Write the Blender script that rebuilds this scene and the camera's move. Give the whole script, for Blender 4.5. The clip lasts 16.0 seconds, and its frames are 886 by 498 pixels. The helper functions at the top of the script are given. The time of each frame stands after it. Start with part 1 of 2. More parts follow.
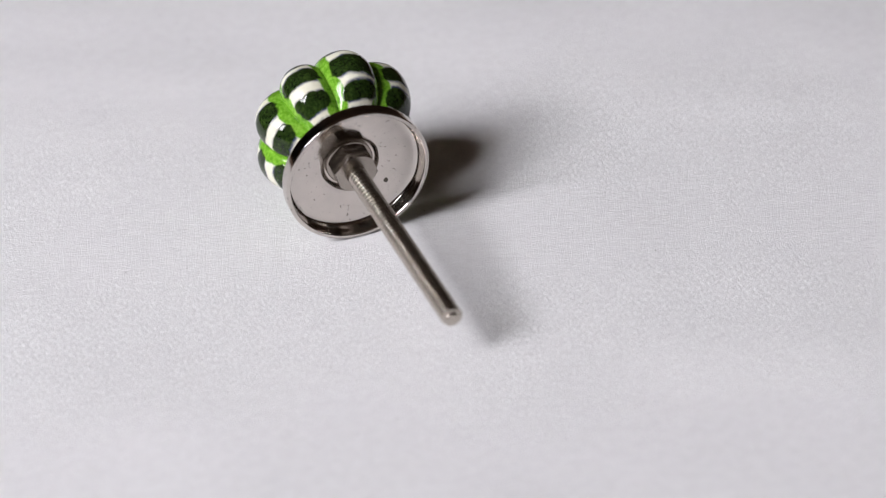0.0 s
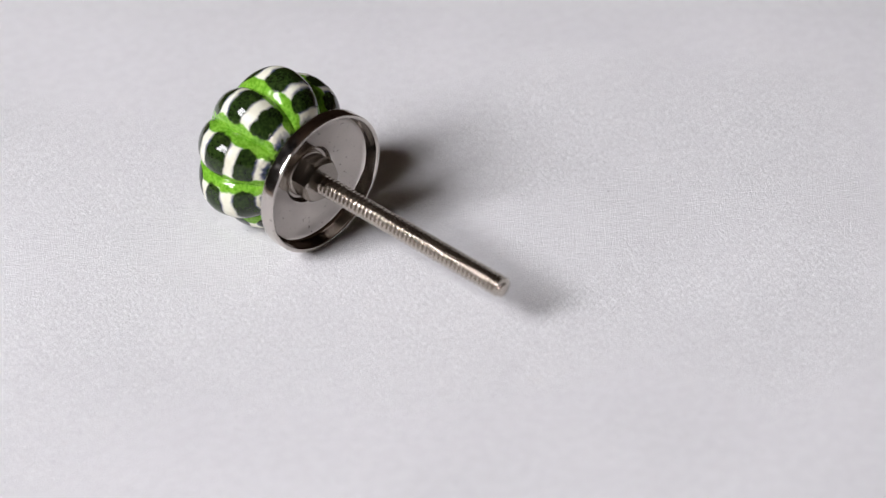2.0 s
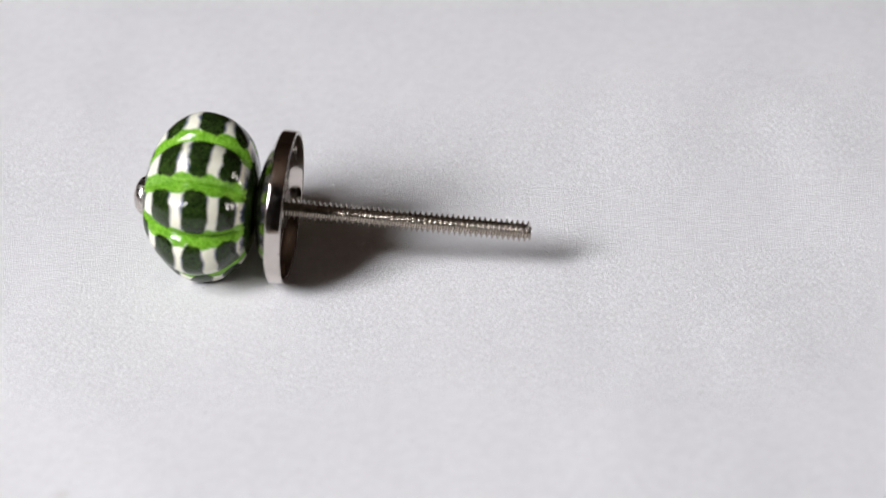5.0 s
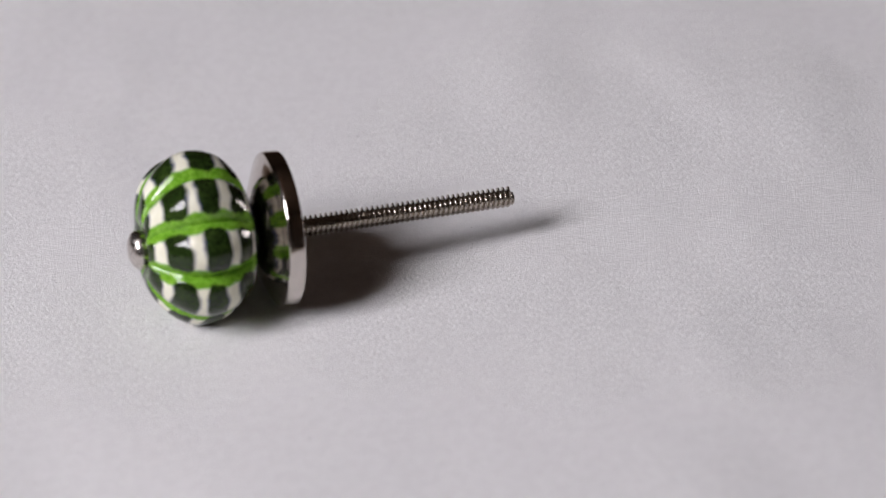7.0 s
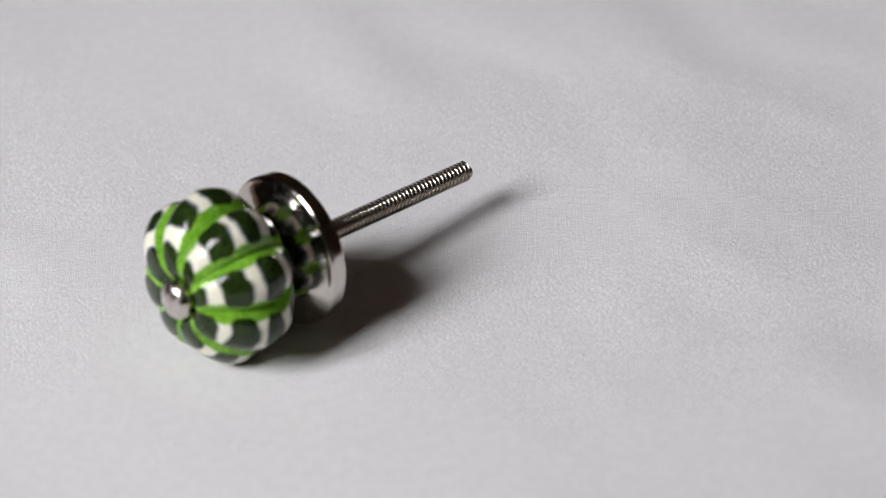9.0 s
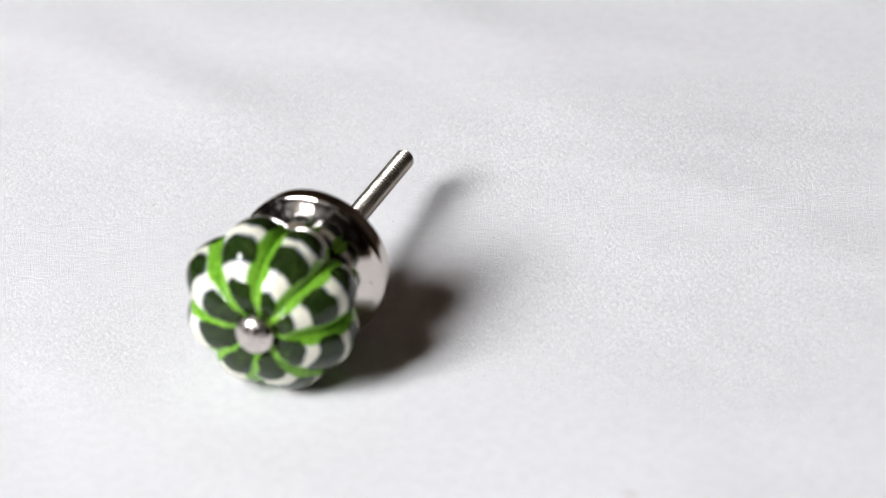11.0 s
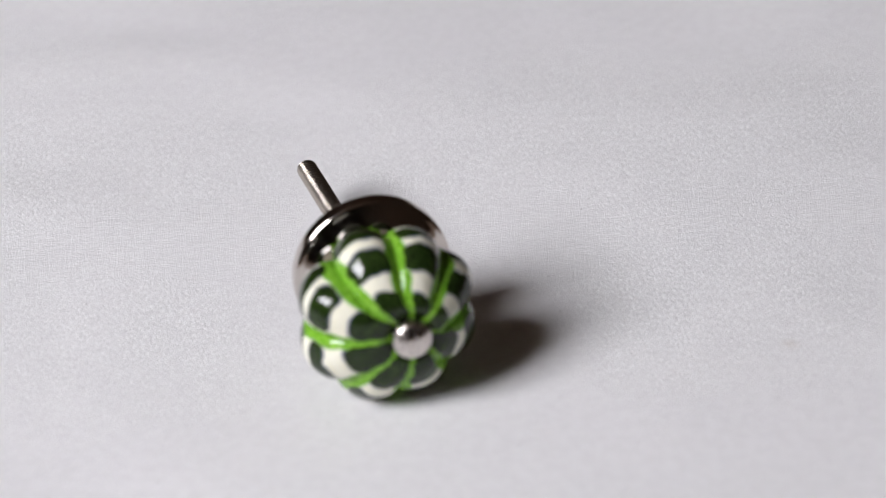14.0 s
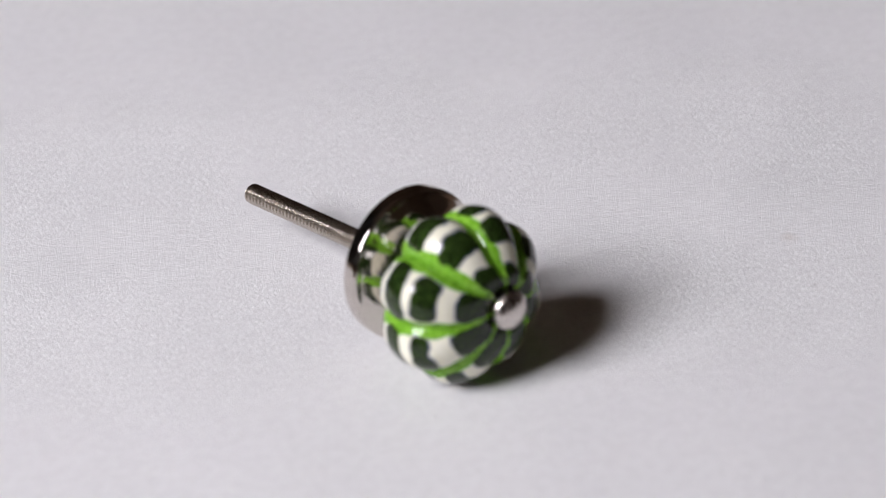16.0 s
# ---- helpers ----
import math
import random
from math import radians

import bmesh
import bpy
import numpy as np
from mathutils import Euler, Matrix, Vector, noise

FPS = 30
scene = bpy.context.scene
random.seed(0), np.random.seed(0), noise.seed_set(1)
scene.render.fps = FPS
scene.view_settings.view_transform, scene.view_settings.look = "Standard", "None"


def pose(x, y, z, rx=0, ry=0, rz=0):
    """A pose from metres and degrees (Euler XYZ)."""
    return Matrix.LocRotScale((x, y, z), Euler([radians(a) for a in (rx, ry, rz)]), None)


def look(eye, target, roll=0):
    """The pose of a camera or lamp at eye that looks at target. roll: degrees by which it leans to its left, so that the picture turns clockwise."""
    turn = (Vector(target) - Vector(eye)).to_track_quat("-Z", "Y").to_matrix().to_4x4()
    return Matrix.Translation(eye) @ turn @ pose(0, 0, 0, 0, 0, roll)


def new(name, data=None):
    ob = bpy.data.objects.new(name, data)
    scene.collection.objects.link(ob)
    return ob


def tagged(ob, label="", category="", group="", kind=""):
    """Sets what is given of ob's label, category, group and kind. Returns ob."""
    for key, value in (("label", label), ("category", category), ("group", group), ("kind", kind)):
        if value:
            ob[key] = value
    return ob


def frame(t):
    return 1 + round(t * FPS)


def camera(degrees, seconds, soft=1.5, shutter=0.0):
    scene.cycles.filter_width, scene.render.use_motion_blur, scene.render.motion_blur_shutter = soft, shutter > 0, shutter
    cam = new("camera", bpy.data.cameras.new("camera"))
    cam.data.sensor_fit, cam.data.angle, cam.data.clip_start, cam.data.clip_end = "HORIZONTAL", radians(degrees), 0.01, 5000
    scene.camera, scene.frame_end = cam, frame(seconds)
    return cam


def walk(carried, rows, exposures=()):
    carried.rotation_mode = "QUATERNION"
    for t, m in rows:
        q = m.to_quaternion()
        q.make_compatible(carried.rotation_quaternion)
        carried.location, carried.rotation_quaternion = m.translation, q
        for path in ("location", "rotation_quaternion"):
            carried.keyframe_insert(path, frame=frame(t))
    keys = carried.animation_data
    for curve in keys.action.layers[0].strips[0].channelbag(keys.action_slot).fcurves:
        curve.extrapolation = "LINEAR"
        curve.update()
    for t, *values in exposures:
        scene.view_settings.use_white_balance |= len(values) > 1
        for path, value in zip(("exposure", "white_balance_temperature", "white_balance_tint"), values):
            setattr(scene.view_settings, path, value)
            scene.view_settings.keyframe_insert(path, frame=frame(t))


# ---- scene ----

# One knob unit is 1.12 mm: the thread's pitch and the plate's width set the true size.
U = 1.12e-3
SPIN = (12.1524, 0.03583, -0.000963)  # the sheet's turn: degrees per second, per second squared and cubed


def turn(t):
    return SPIN[0] * t + SPIN[1] * t * t + SPIN[2] * t ** 3


# ---- camera ----
cam = camera(17.86, 16.0, soft=1.2)
EYE = Vector((13.439, -435.0, 297.375)) * U
TILT = radians(33.73)
cam.data.dof.use_dof, cam.data.dof.focus_distance, cam.data.dof.aperture_fstop = True, 0.606, 10.5
AIM = EYE + Vector((0, math.cos(TILT), -math.sin(TILT)))
EXPOSURES = [(0, 0.02, 6500, 10), (1.5, 0.02, 6500, 10), (2, 0.05, 6500, 10), (2.3, -0.05, 6550, 11), (2.5, -0.3, 6600, 12), (2.8, -0.42, 6600, 13), (3, -0.4, 6600, 13), (3.2, -0.27, 6600, 12), (3.5, 0.02, 6550, 10), (4, 0.15, 6500, 8), (6.5, -0.05, 6500, 10), (6.9, -0.2, 6550, 12), (7,
             -0.3, 6600, 13), (7.3, -0.62, 6680, 15), (7.5, -0.68, 6700, 15), (7.6, -0.6, 6680, 14), (7.8, -0.28, 6600, 11), (8, -0.24, 6600, 10),
             (8.5, -0.23, 6600, 9), (9, -0.16, 6600, 8), (11.3, 0.36, 6500, 6), (11.6, 0.32, 6500, 6), (11.8, 0.14, 6500, 7), (12, 0.06, 6500, 8),
             (12.5, -0.06, 6500, 8), (13, -0.03, 6500, 9), (14.5, -0.02, 6500, 10), (16, -0.05, 6500, 12)]
walk(cam, [(0.0, look(EYE, AIM, -3.53)), (16.0, look(EYE, AIM, -3.53))], EXPOSURES)

# ---- light ----
LIGHT_AZ = radians(-147)  # where the window lies, seen from the sheet
world = bpy.data.worlds.new("sky")
world.use_nodes = True
sky = world.node_tree.nodes.new("ShaderNodeTexSky")
sky.sky_type, sky.sun_disc, sky.sun_elevation, sky.sun_rotation = "NISHITA", False, radians(48), radians(237)
world.node_tree.links.new(sky.outputs[0], world.node_tree.nodes["Background"].inputs[0])
world.node_tree.nodes["Background"].inputs[1].default_value = 0.05
scene.world = world

ROOM = Matrix.Rotation(LIGHT_AZ, 4, "Z")  # the room's x axis points at the window
WALL_X, WIN_W, WIN_LO, WIN_HI = 0.92, 0.50, 0.50, 1.46


def window_light():
    data = bpy.data.lights.new("window_daylight", "AREA")
    data.shape, data.size, data.size_y = "RECTANGLE", WIN_W + 0.02, WIN_HI - WIN_LO + 0.02
    data.energy, data.color = 52.0, (0.972, 0.96, 1.01)
    ob = new("window_daylight", data)
    eye = Vector((WALL_X + 0.14, 0, (WIN_LO + WIN_HI) / 2))
    ob.matrix_world = ROOM @ look(eye, eye + Vector((-1, 0, 0)))
    return ob


window_light()


# ---- materials ----
def material(name):
    m = bpy.data.materials.new(name)
    m.use_nodes = True
    return m, m.node_tree, m.node_tree.nodes["Principled BSDF"]


def add(tree, kind, **values):
    n = tree.nodes.new(kind)
    for k, v in values.items():
        n.inputs[k.replace("_", " ")].default_value = v
    return n


def coords(tree, scale=1.0):
    c, m = tree.nodes.new("ShaderNodeTexCoord"), tree.nodes.new("ShaderNodeMapping")
    m.inputs["Scale"].default_value = (scale,) * 3
    tree.links.new(c.outputs["Object"], m.inputs["Vector"])
    return m.outputs["Vector"]


def noise_node(tree, vector, scale, detail=3.0, rough=0.55):
    n = add(tree, "ShaderNodeTexNoise", Scale=scale, Detail=detail, Roughness=rough)
    tree.links.new(vector, n.inputs["Vector"])
    return n.outputs["Fac"]


def ramp(tree, fac, stops):
    r = tree.nodes.new("ShaderNodeValToRGB")
    r.color_ramp.elements[0].position, r.color_ramp.elements[0].color = stops[0][0], (*stops[0][1], 1)
    r.color_ramp.elements[1].position, r.color_ramp.elements[1].color = stops[-1][0], (*stops[-1][1], 1)
    for pos, col in stops[1:-1]:
        r.color_ramp.elements.new(pos).color = (*col, 1)
    tree.links.new(fac, r.inputs[0])
    return r.outputs[0]


def mix(tree, fac, a, b, kind="MIX"):
    n = tree.nodes.new("ShaderNodeMix")
    n.data_type, n.blend_type = "RGBA", kind
    for value, slot in ((fac, 0), (a, 6), (b, 7)):
        if isinstance(value, bpy.types.NodeSocket):
            tree.links.new(value, n.inputs[slot])
        else:
            n.inputs[slot].default_value = value if slot == 0 else (*value, 1)
    return n.outputs[2]


def math_node(tree, op, a, b=0.0):
    n = tree.nodes.new("ShaderNodeMath")
    n.operation = op
    for value, slot in ((a, 0), (b, 1)):
        if isinstance(value, bpy.types.NodeSocket):
            tree.links.new(value, n.inputs[slot])
        else:
            n.inputs[slot].default_value = value
    return n.outputs[0]


def bump(tree, height, bsdf, strength, distance):
    n = add(tree, "ShaderNodeBump", Strength=strength, Distance=distance)
    tree.links.new(height, n.inputs["Height"])
    tree.links.new(n.outputs[0], bsdf.inputs["Normal"])


def paper_material():
    m, tree, b = material("white_paper")
    v = coords(tree)
    tone = ramp(tree, noise_node(tree, v, 14, 4), [(0.3, (0.77, 0.765, 0.775)), (0.7, (0.81, 0.805, 0.812))])
    fibre = noise_node(tree, v, 2600, 4, 0.65)
    tone = mix(tree, 0.15, tone, ramp(tree, fibre, [(0.35, (0.5, 0.49, 0.48)), (0.6, (0.9, 0.9, 0.9))]))
    tone = mix(tree, 0.2, tone, ramp(tree, noise_node(tree, v, 380, 4, 0.6), [(0.36, (0.67, 0.66, 0.665)), (0.62, (0.86, 0.86, 0.865))]))
    # coarse fibres and faint flecks all over, then the plainer specks and a tan smudge
    flecks = add(tree, "ShaderNodeTexVoronoi", Scale=230.0)
    tree.links.new(v, flecks.inputs["Vector"])
    dots = math_node(tree, "MULTIPLY", math_node(tree, "LESS_THAN", flecks.outputs["Distance"], 0.055), math_node(tree, "GREATER_THAN", noise_node(tree, v, 120, 2), 0.52))
    tone = mix(tree, math_node(tree, "MULTIPLY", dots, 0.4), tone, (0.3, 0.28, 0.27))
    for x, y, size, dark, col in ((0.0598, 0.0064, 0.00035, 0.7, (0.12, 0.11, 0.1)), (-0.0859, 0.0224, 0.0022, 0.22, (0.45, 0.36, 0.28)),
                                  (-0.043, -0.028, 0.0003, 0.5, (0.2, 0.18, 0.17)), (0.036, 0.066, 0.00032, 0.45, (0.2, 0.18, 0.17)),
                                  (0.071, 0.043, 0.00028, 0.5, (0.2, 0.18, 0.17)), (-0.064, 0.062, 0.00035, 0.4, (0.25, 0.22, 0.2)), (0.0616, -0.0161, 0.00026, 0.6, (0.15, 0.13, 0.12)),
                                  (0.0536, -0.0325, 0.00024, 0.5, (0.18, 0.16, 0.15)), (0.0541, -0.0348, 0.00026, 0.55, (0.15, 0.13, 0.12)), (0.065, -0.0225, 0.00026, 0.4, (0.2, 0.18, 0.17)),
                                  (0.0822, -0.0257, 0.00028, 0.35, (0.2, 0.18, 0.17)), (-0.0525, 0.0099, 0.00026, 0.65, (0.12, 0.1, 0.09)), (-0.0864, -0.0329, 0.00035, 0.35, (0.25, 0.22, 0.2)),
                                  (-0.0617, -0.024, 0.00028, 0.45, (0.2, 0.18, 0.17))):
        d = tree.nodes.new("ShaderNodeVectorMath")
        d.operation = "DISTANCE"
        tree.links.new(v, d.inputs[0])
        d.inputs[1].default_value = (x, y, 0)
        wob = math_node(tree, "MULTIPLY", noise_node(tree, v, 0.9 / size, 2), size * 1.2)
        near = math_node(tree, "ADD", d.outputs["Value"], wob)
        mask = tree.nodes.new("ShaderNodeMapRange")
        mask.inputs["From Min"].default_value, mask.inputs["From Max"].default_value = size * 1.7, size * 0.9
        mask.inputs["To Max"].default_value = dark
        tree.links.new(near, mask.inputs["Value"])
        tone = mix(tree, mask.outputs[0], tone, col)
    tree.links.new(tone, b.inputs["Base Color"])
    b.inputs["Roughness"].default_value = 0.75
    b.inputs["Specular IOR Level"].default_value = 0.3
    mottle = noise_node(tree, v, 1100, 3)
    bump(tree, math_node(tree, "ADD", fibre, math_node(tree, "MULTIPLY", mottle, 0.7)), b, 0.72, 0.00024)
    return m


def glaze_material():
    """Glazed stoneware: cream ground with painted dark green patches, blue bleeding edges and leaf-green lines, from the mesh's paint layer."""
    m, tree, b = material("painted_glaze")
    v = coords(tree)
    at = tree.nodes.new("ShaderNodeAttribute")
    at.attribute_name = "paint"
    sep = tree.nodes.new("ShaderNodeSeparateColor")
    tree.links.new(at.outputs["Color"], sep.inputs[0])
    mot = noise_node(tree, v, 380, 4, 0.6)
    cream = ramp(tree, mot, [(0.3, (0.74, 0.72, 0.57)), (0.7, (0.86, 0.85, 0.73))])
    dark = ramp(tree, mot, [(0.3, (0.006, 0.013, 0.003)), (0.52, (0.012, 0.026, 0.005)), (0.72, (0.034, 0.064, 0.012))])
    green = ramp(tree, mot, [(0.25, (0.075, 0.23, 0.010)), (0.5, (0.155, 0.39, 0.020)), (0.75, (0.27, 0.52, 0.055))])
    grain = noise_node(tree, v, 1500, 3, 0.6)
    green = mix(tree, 0.35, green, ramp(tree, grain, [(0.36, (0.05, 0.17, 0.008)), (0.62, (0.30, 0.56, 0.08))]))
    dark = mix(tree, 0.3, dark, ramp(tree, grain, [(0.4, (0.006, 0.012, 0.004)), (0.68, (0.05, 0.085, 0.018))]))
    col = mix(tree, sep.outputs[0], cream, green)
    col = mix(tree, sep.outputs[2], col, (0.012, 0.025, 0.11))
    col = mix(tree, sep.outputs[1], col, dark)
    # pin holes in the glaze
    pits = add(tree, "ShaderNodeTexVoronoi", Scale=420.0)
    tree.links.new(v, pits.inputs["Vector"])
    gate = math_node(tree, "MULTIPLY", math_node(tree, "LESS_THAN", pits.outputs["Distance"], 0.07), math_node(tree, "GREATER_THAN", noise_node(tree, v, 90, 2), 0.56))
    col = mix(tree, math_node(tree, "MULTIPLY", gate, 0.7), col, (0.06, 0.05, 0.02))
    tree.links.new(col, b.inputs["Base Color"])
    b.inputs["Roughness"].default_value = 0.085
    b.inputs["IOR"].default_value = 1.43
    bump(tree, math_node(tree, "ADD", noise_node(tree, v, 260, 2), math_node(tree, "MULTIPLY", sep.outputs[1], 0.45)), b, 0.9, 0.00022)
    return m


def metal_material(name, colour, rough, scale, relief, tarnished=True):
    m, tree, b = material(name)
    v = coords(tree)
    n = noise_node(tree, v, scale, 4, 0.6)
    base = ramp(tree, n, [(0.3, tuple(c * 0.88 for c in colour)), (0.7, colour)])
    b.inputs["Roughness"].default_value = rough
    if tarnished:
        spots = noise_node(tree, v, scale * 4, 3, 0.7)
        specks = ramp(tree, noise_node(tree, v, scale * 6, 2, 0.5), [(0.66, (0, 0, 0)), (0.74, (0.75, 0.75, 0.75))])
        base = mix(tree, specks, base, (0.10, 0.085, 0.07))
        # one burnt fleck in the plate's dish
        d = tree.nodes.new("ShaderNodeVectorMath")
        d.operation = "DISTANCE"
        tree.links.new(v, d.inputs[0])
        d.inputs[1].default_value = (0.0267, 0.0076, -0.0061)
        near = math_node(tree, "ADD", d.outputs["Value"], math_node(tree, "MULTIPLY", noise_node(tree, v, 900, 2), 0.0014))
        base = mix(tree, math_node(tree, "LESS_THAN", near, 0.00125), base, (0.09, 0.08, 0.065))
        tree.links.new(ramp(tree, spots, [(0.45, (rough,) * 3), (0.75, (rough * 2.6,) * 3)]), b.inputs["Roughness"])
    tree.links.new(base, b.inputs["Base Color"])
    b.inputs["Metallic"].default_value = 1.0
    bump(tree, noise_node(tree, v, scale * 0.6, 3), b, relief, 0.0002)
    return m


def plain_material(name, low, high, scale, rough=0.7):
    m, tree, b = material(name)
    v = coords(tree)
    tree.links.new(ramp(tree, noise_node(tree, v, scale, 4), [(0.3, low), (0.7, high)]), b.inputs["Base Color"])
    b.inputs["Roughness"].default_value = rough
    bump(tree, noise_node(tree, v, scale * 12, 3), b, 0.2, 0.002)
    return m


PAPER = paper_material()
GLAZE = glaze_material()
HEAD_NICKEL = metal_material("satin_nickel", (0.68, 0.63, 0.59), 0.20, 160, 0.03)
NICKEL = metal_material("polished_nickel", (0.66, 0.61, 0.565), 0.09, 160, 0.06)
STEEL = metal_material("zinc_plated_steel", (0.55, 0.50, 0.44), 0.24, 120, 0.0, False)
NUT_STEEL = metal_material("brushed_steel", (0.40, 0.36, 0.32), 0.25, 120, 0.004, False)
WALL_PAINT = plain_material("wall_paint", (0.050, 0.026, 0.013), (0.064, 0.034, 0.018), 3.0)
CEILING_PAINT = plain_material("ceiling_paint", (0.07, 0.041, 0.024), (0.085, 0.051, 0.031), 2.0)
FLOOR_WOOD = plain_material("floor_boards", (0.10, 0.06, 0.035), (0.16, 0.10, 0.06), 9.0, 0.5)
TABLE_WOOD = plain_material("table_wood", (0.13, 0.08, 0.05), (0.20, 0.13, 0.08), 12.0, 0.45)
WHITE_PAINT = plain_material("white_gloss_paint", (0.74, 0.73, 0.70), (0.80, 0.79, 0.77), 8.0, 0.35)


# ---- mesh helpers ----
def finish(name, bm, mat, smooth=True):
    bmesh.ops.recalc_face_normals(bm, faces=bm.faces)
    me = bpy.data.meshes.new(name)
    bm.to_mesh(me)
    bm.free()
    me.materials.append(mat)
    if smooth:
        me.shade_smooth()
    return new(name, me)


def part(name, bm, mat, parent, label="", smooth=True):
    ob = finish(name, bm, mat, smooth)
    ob.parent = parent
    return tagged(ob, label)


def box(bm, lo, hi):
    vs = [bm.verts.new((x, y, z)) for x in (lo[0], hi[0]) for y in (lo[1], hi[1]) for z in (lo[2], hi[2])]
    for f in ((0, 1, 3, 2), (4, 6, 7, 5), (0, 4, 5, 1), (2, 3, 7, 6), (0, 2, 6, 4), (1, 5, 7, 3)):
        bm.faces.new([vs[i] for i in f])


def bevel_all(bm, width, segments=2):
    bmesh.ops.bevel(bm, geom=list(bm.edges), offset=width, segments=segments, affect="EDGES", profile=0.5)


def spline(points, steps):
    """A smooth curve through the points (Catmull-Rom)."""
    p = [Vector(q) for q in points]
    p = [2 * p[0] - p[1]] + p + [2 * p[-1] - p[-2]]
    out = []
    for i in range(1, len(p) - 2):
        for k in range(steps):
            t = k / steps
            a, b, c, d = p[i - 1:i + 3]
            out.append(0.5 * (2 * b + (c - a) * t + (2 * a - 5 * b + 4 * c - d) * t * t + (3 * b - a - 3 * c + d) * t ** 3))
    return out + [p[-2]]


def lathe(rings, segments, closed=False, capped=(False, False)):
    """Rings of (along x, radius) turned round the x axis, in knob units."""
    bm = bmesh.new()
    rows = []
    for s, r in rings:
        rows.append([bm.verts.new((s * U, r * U * math.sin(k / segments * math.tau), r * U * math.cos(k / segments * math.tau))) for k in range(segments)])
    pairs = list(zip(rows, rows[1:])) + ([(rows[-1], rows[0])] if closed else [])
    for a, b in pairs:
        for k in range(segments):
            j = (k + 1) % segments
            bm.faces.new((a[k], a[j], b[j], b[k]))
    for row, wanted in zip((rows[0], rows[-1]), capped):
        if wanted:
            bm.faces.new(row)
    return bm


# ---- room ----
def room():
    def slab(name, lo, hi, mat, label):
        bm = bmesh.new()
        box(bm, lo, hi)
        ob = finish(name, bm, mat, False)
        ob.matrix_world = ROOM
        return tagged(ob, label, name.split("_")[0], kind="structure")

    back, half, lo, hi, th = -2.6, 1.8, -0.76, 1.84, 0.12
    slab("floor", (back, -half, lo - 0.1), (WALL_X, half, lo), FLOOR_WOOD, "dark brown wooden floor of the room")
    slab("ceiling", (back, -half, hi), (WALL_X, half, hi + 0.1), CEILING_PAINT, "plain dull brown painted ceiling of the room")
    slab("wall_north", (back - th, -half - th, lo - 0.1), (back, half + th, hi + 0.1), WALL_PAINT, "plain dark brown painted wall of the room")
    slab("wall_west", (back, -half - th, lo - 0.1), (WALL_X, -half, hi + 0.1), WALL_PAINT, "plain dark brown painted wall of the room")
    slab("wall_east", (back, half, lo - 0.1), (WALL_X, half + th, hi + 0.1), WALL_PAINT, "plain dark brown painted wall of the room")
    bm = bmesh.new()
    w = WIN_W / 2
    box(bm, (WALL_X, -half - th, lo - 0.1), (WALL_X + th, -w, hi + 0.1))
    box(bm, (WALL_X, w, lo - 0.1), (WALL_X + th, half + th, hi + 0.1))
    box(bm, (WALL_X, -w, lo - 0.1), (WALL_X + th, w, WIN_LO))
    box(bm, (WALL_X, -w, WIN_HI), (WALL_X + th, w, hi + 0.1))
    ob = finish("wall_south", bm, WALL_PAINT, False)
    ob.matrix_world = ROOM
    tagged(ob, "dark brown painted wall with one tall narrow window", "wall", kind="structure")
    win = new("window_1")
    win.matrix_world = ROOM
    tagged(win, "tall narrow white-painted window with small panes", "window", kind="structure")
    f = 0.022
    for lo_c, hi_c in (((WALL_X + 0.03, -w, WIN_LO), (WALL_X + 0.07, -w + f, WIN_HI)), ((WALL_X + 0.03, w - f, WIN_LO), (WALL_X + 0.07, w, WIN_HI)),
                       ((WALL_X + 0.03, -w + f, WIN_LO), (WALL_X + 0.07, w - f, WIN_LO + f)), ((WALL_X + 0.03, -w + f, WIN_HI - f), (WALL_X + 0.07, w - f, WIN_HI)),
                       ((WALL_X + 0.035, -0.014, WIN_LO + f), (WALL_X + 0.065, 0.014, WIN_HI - f))):
        bm = bmesh.new()
        box(bm, lo_c, hi_c)
        part("window_frame", bm, WHITE_PAINT, win, smooth=False)
    for k in (1, 2):
        z = WIN_LO + (WIN_HI - WIN_LO) * k / 3
        for a, b in ((-w + f, -0.014), (0.014, w - f)):
            bm = bmesh.new()
            box(bm, (WALL_X + 0.037, a, z - 0.011), (WALL_X + 0.063, b, z + 0.011))
            part("glazing_bar", bm, WHITE_PAINT, win, smooth=False)


room()


def table():
    t = new("table")
    t.location = (0.05, 0.02, -0.76)
    tagged(t, "plain brown wooden table under the white paper", "table")
    bm = bmesh.new()
    box(bm, (-0.6, -0.42, 0.7245), (0.6, 0.42, 0.7593))
    bevel_all(bm, 0.004)
    part("tabletop", bm, TABLE_WOOD, t, smooth=False)
    for x in (-0.55, 0.55):
        for y in (-0.37, 0.37):
            bm = bmesh.new()
            box(bm, (x - 0.028, y - 0.028, 0.0), (x + 0.028, y + 0.028, 0.7245))
            bevel_all(bm, 0.003)
            part("leg", bm, TABLE_WOOD, t, smooth=False)


table()


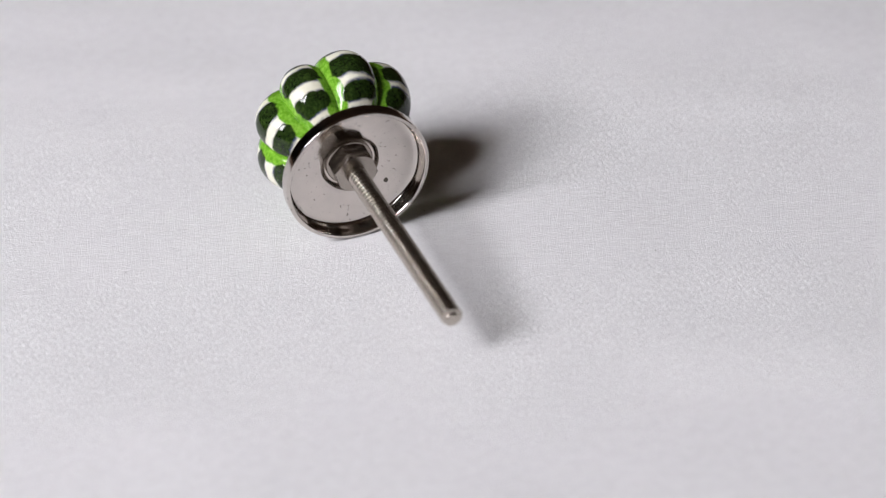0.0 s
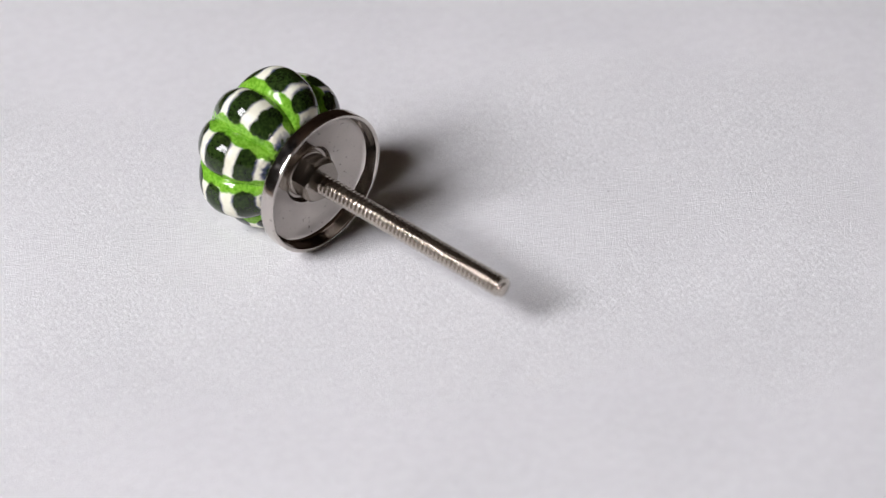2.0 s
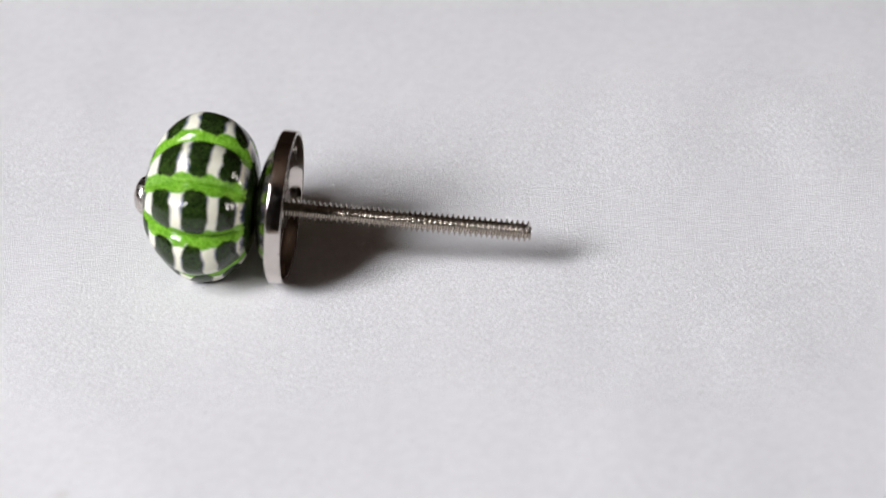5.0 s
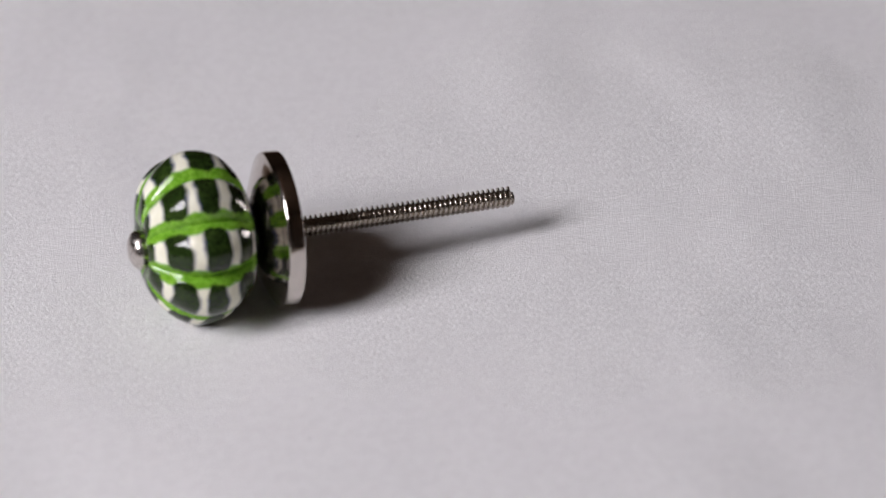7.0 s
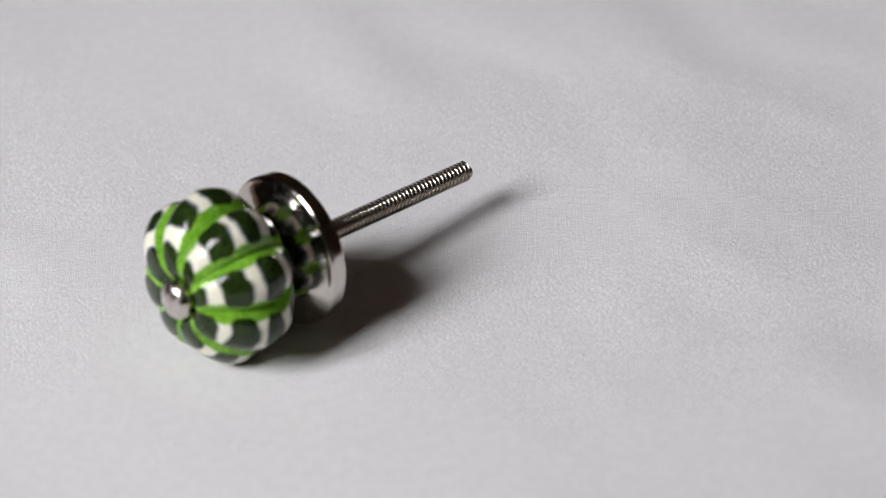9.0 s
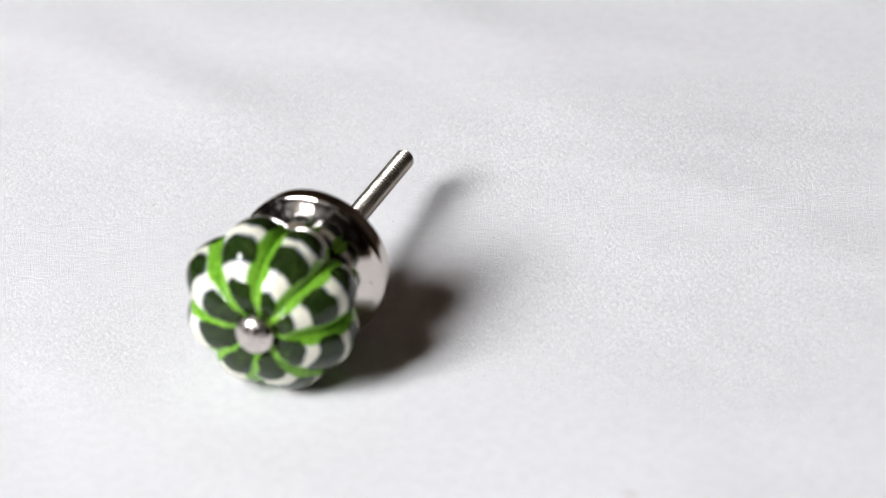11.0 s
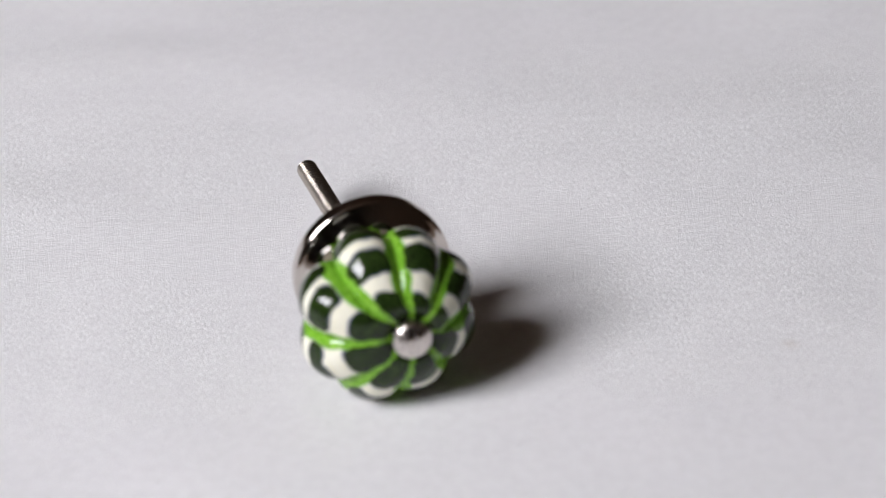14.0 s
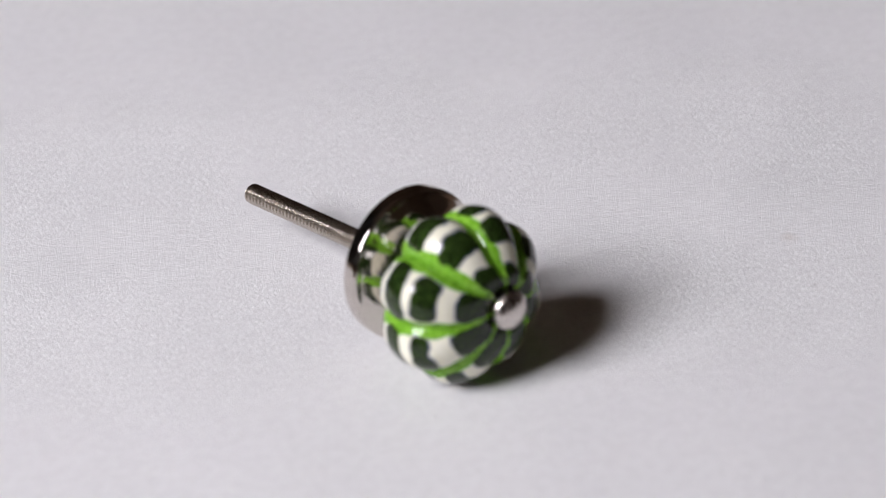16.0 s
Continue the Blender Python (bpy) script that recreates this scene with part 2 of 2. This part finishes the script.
# ---- paper sheet ----
def sheet():
    """A square of white paper with soft waves; it stays flat where the knob lies."""
    n, half = 150, 0.175
    bm = bmesh.new()
    grid = []
    for i in range(n + 1):
        row = []
        for j in range(n + 1):
            x, y = (2 * i / n - 1) * half, (2 * j / n - 1) * half
            far = min(1.0, max(0.0, (math.hypot(x, y - 0.012) - 0.04) / 0.035))
            far = far * far * (3 - 2 * far)
            q = Vector((x * 13 + y * 6, y * 26 - x * 9, 0.3))
            z = 0.0010 * far * (noise.noise(q) + 0.45 * noise.noise(q * 2.3 + Vector((4, 1, 2))))
            row.append(bm.verts.new((x, y, max(z, -0.0003))))
        grid.append(row)
    for i in range(n):
        for j in range(n):
            bm.faces.new((grid[i][j], grid[i + 1][j], grid[i + 1][j + 1], grid[i][j + 1]))
    edge = [e for e in bm.edges if e.is_boundary]
    down = bmesh.ops.extrude_edge_only(bm, edges=edge)
    for v in down["geom"]:
        if isinstance(v, bmesh.types.BMVert):
            v.co.z -= 0.00025
    ob = finish("paper_sheet", bm, PAPER)
    return tagged(ob, "plain white slightly wavy paper sheet with a few specks", "paper")


paper = sheet()

# ---- knob ----
HEAD = Vector((-11.196, 40.922, 16.645)) * U  # the axis at the screw head
AXIS = Vector((0.33633, -0.93683, -0.09605)).normalized()
GROOVES = [-88, -47, -7, 38, 85, 132, 178, 225, 272]  # degrees round the axis; hand-made, so uneven
BODY_AT = (1.52, -0.235)  # the ceramic sits off the screw's axis
PLATE_AT = (0.37, 0.33)
TIP_AT = (1.54, 0.12)
BODY = [(1.6, 2.6), (0.9, 3.6), (0.4, 5.0), (0.5, 6.6), (1.2, 8.7), (2.5, 11.0), (4.5, 13.3), (7.0, 15.1), (9.8, 15.9), (12.5, 15.6), (14.8, 14.7),
        (16.7, 13.1), (18.2, 11.0), (19.2, 8.6), (19.8, 6.6), (20.1, 4.9), (20.2, 3.4)]


# dark patches lobe by lobe: where the front one ends, then the start and end of three more, along the axis
PATCHES = [(1.37, 3.15, 6.75, 9.45, 13.8, 15.9, 18.55), (1.35, 3.65, 7.5, 9.7, 13.3, 15.7, 18.5), (1.75, 3.8, 7.05, 10.0, 14.7, 16.3, 18.7), (1.65, 3.65, 7.05, 9.0, 13.1, 15.4, 18.6),
           (2.05, 4.75, 7.4, 10.0, 13.8, 16.0, 18.7), (2.1, 4.3, 7.3, 9.8, 13.9, 16.0, 18.6), (2.4, 4.2, 7.4, 9.8, 13.7, 15.9, 18.6), (2.3, 3.9, 7.6, 10.0, 13.4, 16.0, 18.85)]
STROKES = [1.12, 1.1, 1.08, 1.15, 0.92, 1.05, 1.05, 1.05]  # breadth of the green line in each groove
PINCH = [0, 0, 0, 0.65, 0.45, 0.2, 0, 0]  # the second patch stops short of the lines on some lobes
SWELL = [0, 0, 0.015, 0.075, 0.05, 0.03, 0, 0]  # some lobes are fuller at the front
DEPTH = [1.0, 1.0, 1.0, 1.0, 0.8, 0.75, 0.8, 0.9]  # how deep each groove runs


def knob_frame():
    """Local x runs along the knob's axis to the rod's tip, local z is up."""
    up = (Vector((0, 0, 1)) - AXIS.z * AXIS).normalized()
    side = up.cross(AXIS)
    m = Matrix((AXIS, side, up)).transposed().to_4x4()
    m.translation = HEAD
    return m


FRAME = knob_frame()
BASE = Matrix.Translation((FRAME @ Vector((9.5 * U, 0, 0))).xy.to_3d())  # the ground point under the round body


def smooth_step(x):
    x = np.clip(x, 0, 1)
    return x * x * (3 - 2 * x)


def ceramic_body():
    prof = spline([(0.231 + 1.036 * a, 1.022 * b) for a, b in BODY], 14)
    around = 768
    s = np.array([q.x for q in prof])
    r = np.array([q.y for q in prof])
    run = np.concatenate([[0], np.cumsum(np.hypot(np.diff(s), np.diff(r)))])
    phi = np.arange(around) / around * math.tau
    deg = (np.degrees(phi) + 88) % 360 - 88
    lobe = np.clip(np.searchsorted(GROOVES, deg, side="right") - 1, 0, 7)
    low, high = np.array(GROOVES)[lobe], np.array(GROOVES)[lobe + 1]
    across = (deg - low) / (high - low) - 0.5  # -0.5 to 0.5 over one lobe
    wide = np.radians(high - low)
    ridge = np.abs(np.cos(across * math.pi)) ** 0.7
    deep = 0.18 * smooth_step((r - 3.5) / 6.0) * (1 - smooth_step((s - 17.5) / 4.0))
    size = np.array([1.0, 0.995, 1.015, 1.018, 1.0, 0.99, 0.99, 0.995])[lobe]
    groove = np.where(across < 0, np.array(DEPTH)[lobe], np.array(DEPTH)[(lobe + 1) % 8])
    front = (1 - smooth_step((s - 3) / 9)) * smooth_step((r - 4) / 5)
    radius = r[:, None] * (1 + front[:, None] * (np.array(SWELL)[lobe] * ridge)[None, :]) * (1 - deep[:, None] * (groove * (1 - ridge))[None, :]) * (1 + (size - 1)[None, :] * ridge[None, :])
    along = np.repeat(s[:, None], around, 1)
    shift = (smooth_step((run - 1.5) / 8) * (1 - 0.75 * smooth_step((s - 17) / 6)))[:, None]
    x, y, z = along, radius * np.sin(phi) + BODY_AT[0] * shift, radius * np.cos(phi) + BODY_AT[1] * shift
    co = np.stack([x, y, z], 2).reshape(-1, 3)
    # painted pattern: signed distances in knob units, wobbling as brush strokes do
    wob = np.array([(noise.noise(Vector(c) * 0.42), noise.noise(Vector(c) * 1.3 + Vector((7, 3, 1))), noise.noise(Vector(c) * 0.3 + Vector((1, 9, 4)))) for c in co]).reshape(len(s), around, 3)
    w = radius * (across * wide)[None, :]
    half = radius * (wide / 2)[None, :]
    left, right = np.array(STROKES)[lobe], np.array(STROKES)[(lobe + 1) % 8]
    stroke = np.where(across < 0, left, right)[None, :]  # each line has its own breadth
    line_w = ((0.78 + 0.82 * smooth_step((run - 2.5) / 9)) * (1 - 0.5 * smooth_step((s - 18.8) / 2.0)))[:, None] * stroke
    green = half - np.abs(w + 0.35 * wob[:, :, 2]) - line_w - 0.12 - 0.45 * wob[:, :, 0] - 0.15 * wob[:, :, 1]
    # dark patches over the lines, with round corners
    mark = lambda v: np.interp(v, s[20:], run[20:])
    rng = np.random.default_rng(5)
    dark = np.full(radius.shape, 9.0)
    table = np.array(PATCHES)
    for i in range(4):
        lo = np.full(8, run[0] - 3.0) if i == 0 else mark(table[:, 2 * i - 1])
        hi = mark(table[:, 2 * i])
        slant = rng.uniform(-0.12, 0.12, 8)[lobe]
        c, h = ((lo + hi) / 2)[lobe], ((hi - lo) / 2)[lobe]
        dl = np.abs(run[:, None] - c[None, :] - slant[None, :] * w) - h[None, :] - 0.12
        dw = np.abs(w) - (half - 0.8 * line_w + 0.15 - (np.array(PINCH)[lobe][None, :] if i == 1 else 0.0))
        k = 1.0 if i == 0 else 1.35
        px, py = np.maximum(dl + k, 0), np.maximum(dw + k, 0)
        d = np.minimum(np.maximum(dl + k, dw + k), 0) + np.hypot(px, py) - k
        dark = np.minimum(dark, d + 0.55 * wob[:, :, 0] + 0.22 * wob[:, :, 1])
    dark = np.minimum(dark, (19.85 - s)[:, None] + 0.4 * wob[:, :, 1])
    soft = 0.2
    paint = np.ones((len(s) * around, 4), np.float32)
    paint[:, 0] = smooth_step(0.5 - green / (2 * soft)).ravel()
    paint[:, 1] = smooth_step(0.5 - dark / (2 * soft)).ravel()
    paint[:, 2] = (smooth_step(1 - (dark - 0.1) / 0.55) * smooth_step(0.5 + green / 0.5) * np.clip(0.55 + 1.4 * wob[:, :, 2] + 0.7 * wob[:, :, 1], 0, 0.95)).ravel()
    k = np.arange(around)
    ring = np.stack([k, (k + 1) % around], 1)
    faces = np.concatenate([np.stack([ring[:, 0] + i * around, ring[:, 1] + i * around, ring[:, 1] + (i + 1) * around, ring[:, 0] + (i + 1) * around], 1) for i in range(len(s) - 1)])
    me = bpy.data.meshes.new("ceramic_body")
    me.from_pydata((co * U).tolist(), [], faces.tolist())
    layer = me.color_attributes.new("paint", "FLOAT_COLOR", "POINT")
    layer.data.foreach_set("color", paint.ravel())
    me.materials.append(GLAZE)
    me.shade_smooth()
    me.flip_normals()
    return new("ceramic_body", me)


PLATE = [(21.3, 2.6), (21.3, 4.2), (21.4, 5.4), (21.65, 6.8), (22.05, 8.2), (22.6, 9.7), (23.25, 11.2), (23.8, 12.3), (24.15, 13.0), (24.4, 13.65), (24.65, 13.98), (25.0, 14.12), (26.2, 14.14), (27.2, 14.1), (27.42, 14.03),
         (27.52, 13.85), (27.5, 13.55), (27.32, 13.3), (26.6, 13.12), (25.7, 12.98), (25.0, 12.8), (24.68, 12.45), (24.45, 11.8), (24.12, 10.4), (23.78, 8.9), (23.48, 7.4), (23.28, 6.3),
         (23.15, 5.8), (22.9, 5.5), (22.3, 5.32), (22.0, 5.0), (21.98, 4.0), (21.98, 2.4)]


def threaded_rod(start, end, radius, pitch):
    seg, per = 64, 12
    rings = int((end - start) / pitch * per)
    bm = bmesh.new()
    rows = []
    for i in range(rings + 1):
        s = start + (end - start) * i / rings
        row = []
        for k in range(seg):
            u = (s / pitch - k / seg) % 1.0
            ridge = smooth_step(np.array((0.5 - abs(u - 0.5)) * 2.5 - 0.2)).item()
            rr = radius - 0.72 * (1 - ridge)
            rr -= max(0.0, 0.55 - (end - s)) * 0.8
            a = k / seg * math.tau
            row.append(bm.verts.new((s * U, rr * U * math.sin(a), rr * U * math.cos(a))))
        rows.append(row)
    for a, b in zip(rows, rows[1:]):
        for k in range(seg):
            j = (k + 1) % seg
            bm.faces.new((a[k], a[j], b[j], b[k]))
    last = [bm.verts.new((v.co.x + 0.05 * U, v.co.y * 0.86, v.co.z * 0.86)) for v in rows[-1]]
    for k in range(seg):
        j = (k + 1) % seg
        bm.faces.new((rows[-1][k], rows[-1][j], last[j], last[k]))
    bm.faces.new(last)
    return bm


def hex_nut(start, end, flats, hole):
    """Six flats with turned-down corners and a threaded hole's rim."""
    seg = 72
    corner = flats / 2 / math.cos(math.pi / 6)

    def ring(s, cut):
        out = []
        for k in range(seg):
            a = k / seg * math.tau
            m = (a + math.pi / 6) % (math.pi / 3) - math.pi / 6
            out.append((s, min(flats / 2 / math.cos(m), cut), a))
        return out

    rows = [ring(start, corner), ring(end - 0.55, corner), ring(end - 0.3, corner * 0.975), ring(end - 0.08, corner * 0.915), ring(end, corner * 0.885)]
    rows.append([(end, hole + 0.25, k / seg * math.tau) for k in range(seg)])
    rows.append([(end - 0.3, hole, k / seg * math.tau) for k in range(seg)])
    bm = bmesh.new()
    vs = [[bm.verts.new((s * U, r * U * math.sin(a + 0.2), r * U * math.cos(a + 0.2))) for s, r, a in row] for row in rows]
    for a, b in zip(vs, vs[1:]):
        for k in range(seg):
            j = (k + 1) % seg
            bm.faces.new((a[k], a[j], b[j], b[k]))
    return bm


def cabinet_knob():
    knob = new("cabinet_knob")
    knob.matrix_world = BASE
    tagged(knob, "green and white striped ceramic pumpkin knob lying on white paper", "cabinet knob")
    local = BASE.inverted() @ FRAME

    def fit_in(ob, label, at=Matrix()):
        ob.parent, ob.matrix_basis = knob, local @ at
        return tagged(ob, label)

    fit_in(ceramic_body(), "ribbed glazed ceramic with dark green patches and bright green lines")
    at = Matrix.Translation((0, PLATE_AT[0] * U, PLATE_AT[1] * U))
    run = 72.2 - 26.0
    lean = at @ Matrix.Translation((26 * U, 0, 0)) @ Matrix.Rotation(math.atan2(TIP_AT[0] - PLATE_AT[0], run), 4, "Z") @ Matrix.Rotation(-math.atan2(TIP_AT[1] - PLATE_AT[1], run), 4, "Y") @ Matrix.Translation((-26 * U, 0, 0))
    lean = Matrix.Translation((0, 0, -0.45 * U)) @ lean
    dome = [(1.4, 3.2), (0.6, 3.5), (0.3, 3.62), (-0.05, 3.62)] + [(-0.05 - 2.0 * math.sin(a), 3.62 * math.cos(a)) for a in [radians(9 * k) for k in range(1, 10)]] + [(-2.05, 0.1)]
    fit_in(part("screw_head", lathe(dome, 64, capped=(False, True)), HEAD_NICKEL, knob), "domed polished nickel screw head")
    fit_in(part("backplate", lathe([(q.x + 0.08, q.y * 1.016) for q in spline(PLATE, 4)], 160, closed=True), NICKEL, knob), "round polished nickel plate with a raised rim", at)
    washer = [(22.02, 2.2), (22.02, 4.5), (22.2, 4.7), (22.5, 4.7), (22.65, 4.5), (22.65, 2.2)]
    fit_in(part("washer", lathe(washer, 64, closed=True), NUT_STEEL, knob), "thin round steel washer", at)
    fit_in(part("hex_nut", hex_nut(22.6, 26.6, 7.7, 1.35), NUT_STEEL, knob, smooth=False), "brushed steel hexagonal nut", at)
    fit_in(part("threaded_rod", threaded_rod(22.5, 72.2, 2.0, 1.0), STEEL, knob), "shiny threaded steel rod with a flat end", lean)
    return knob


knob = cabinet_knob()


# ---- what moves ----
def motions():
    times = [k * 0.25 for k in range(65)]
    walk(paper, [(t, pose(0, 0, 0, 0, 0, turn(t))) for t in times])
    walk(knob, [(t, pose(0, 0, 0, 0, 0, turn(t)) @ BASE) for t in times])


motions()
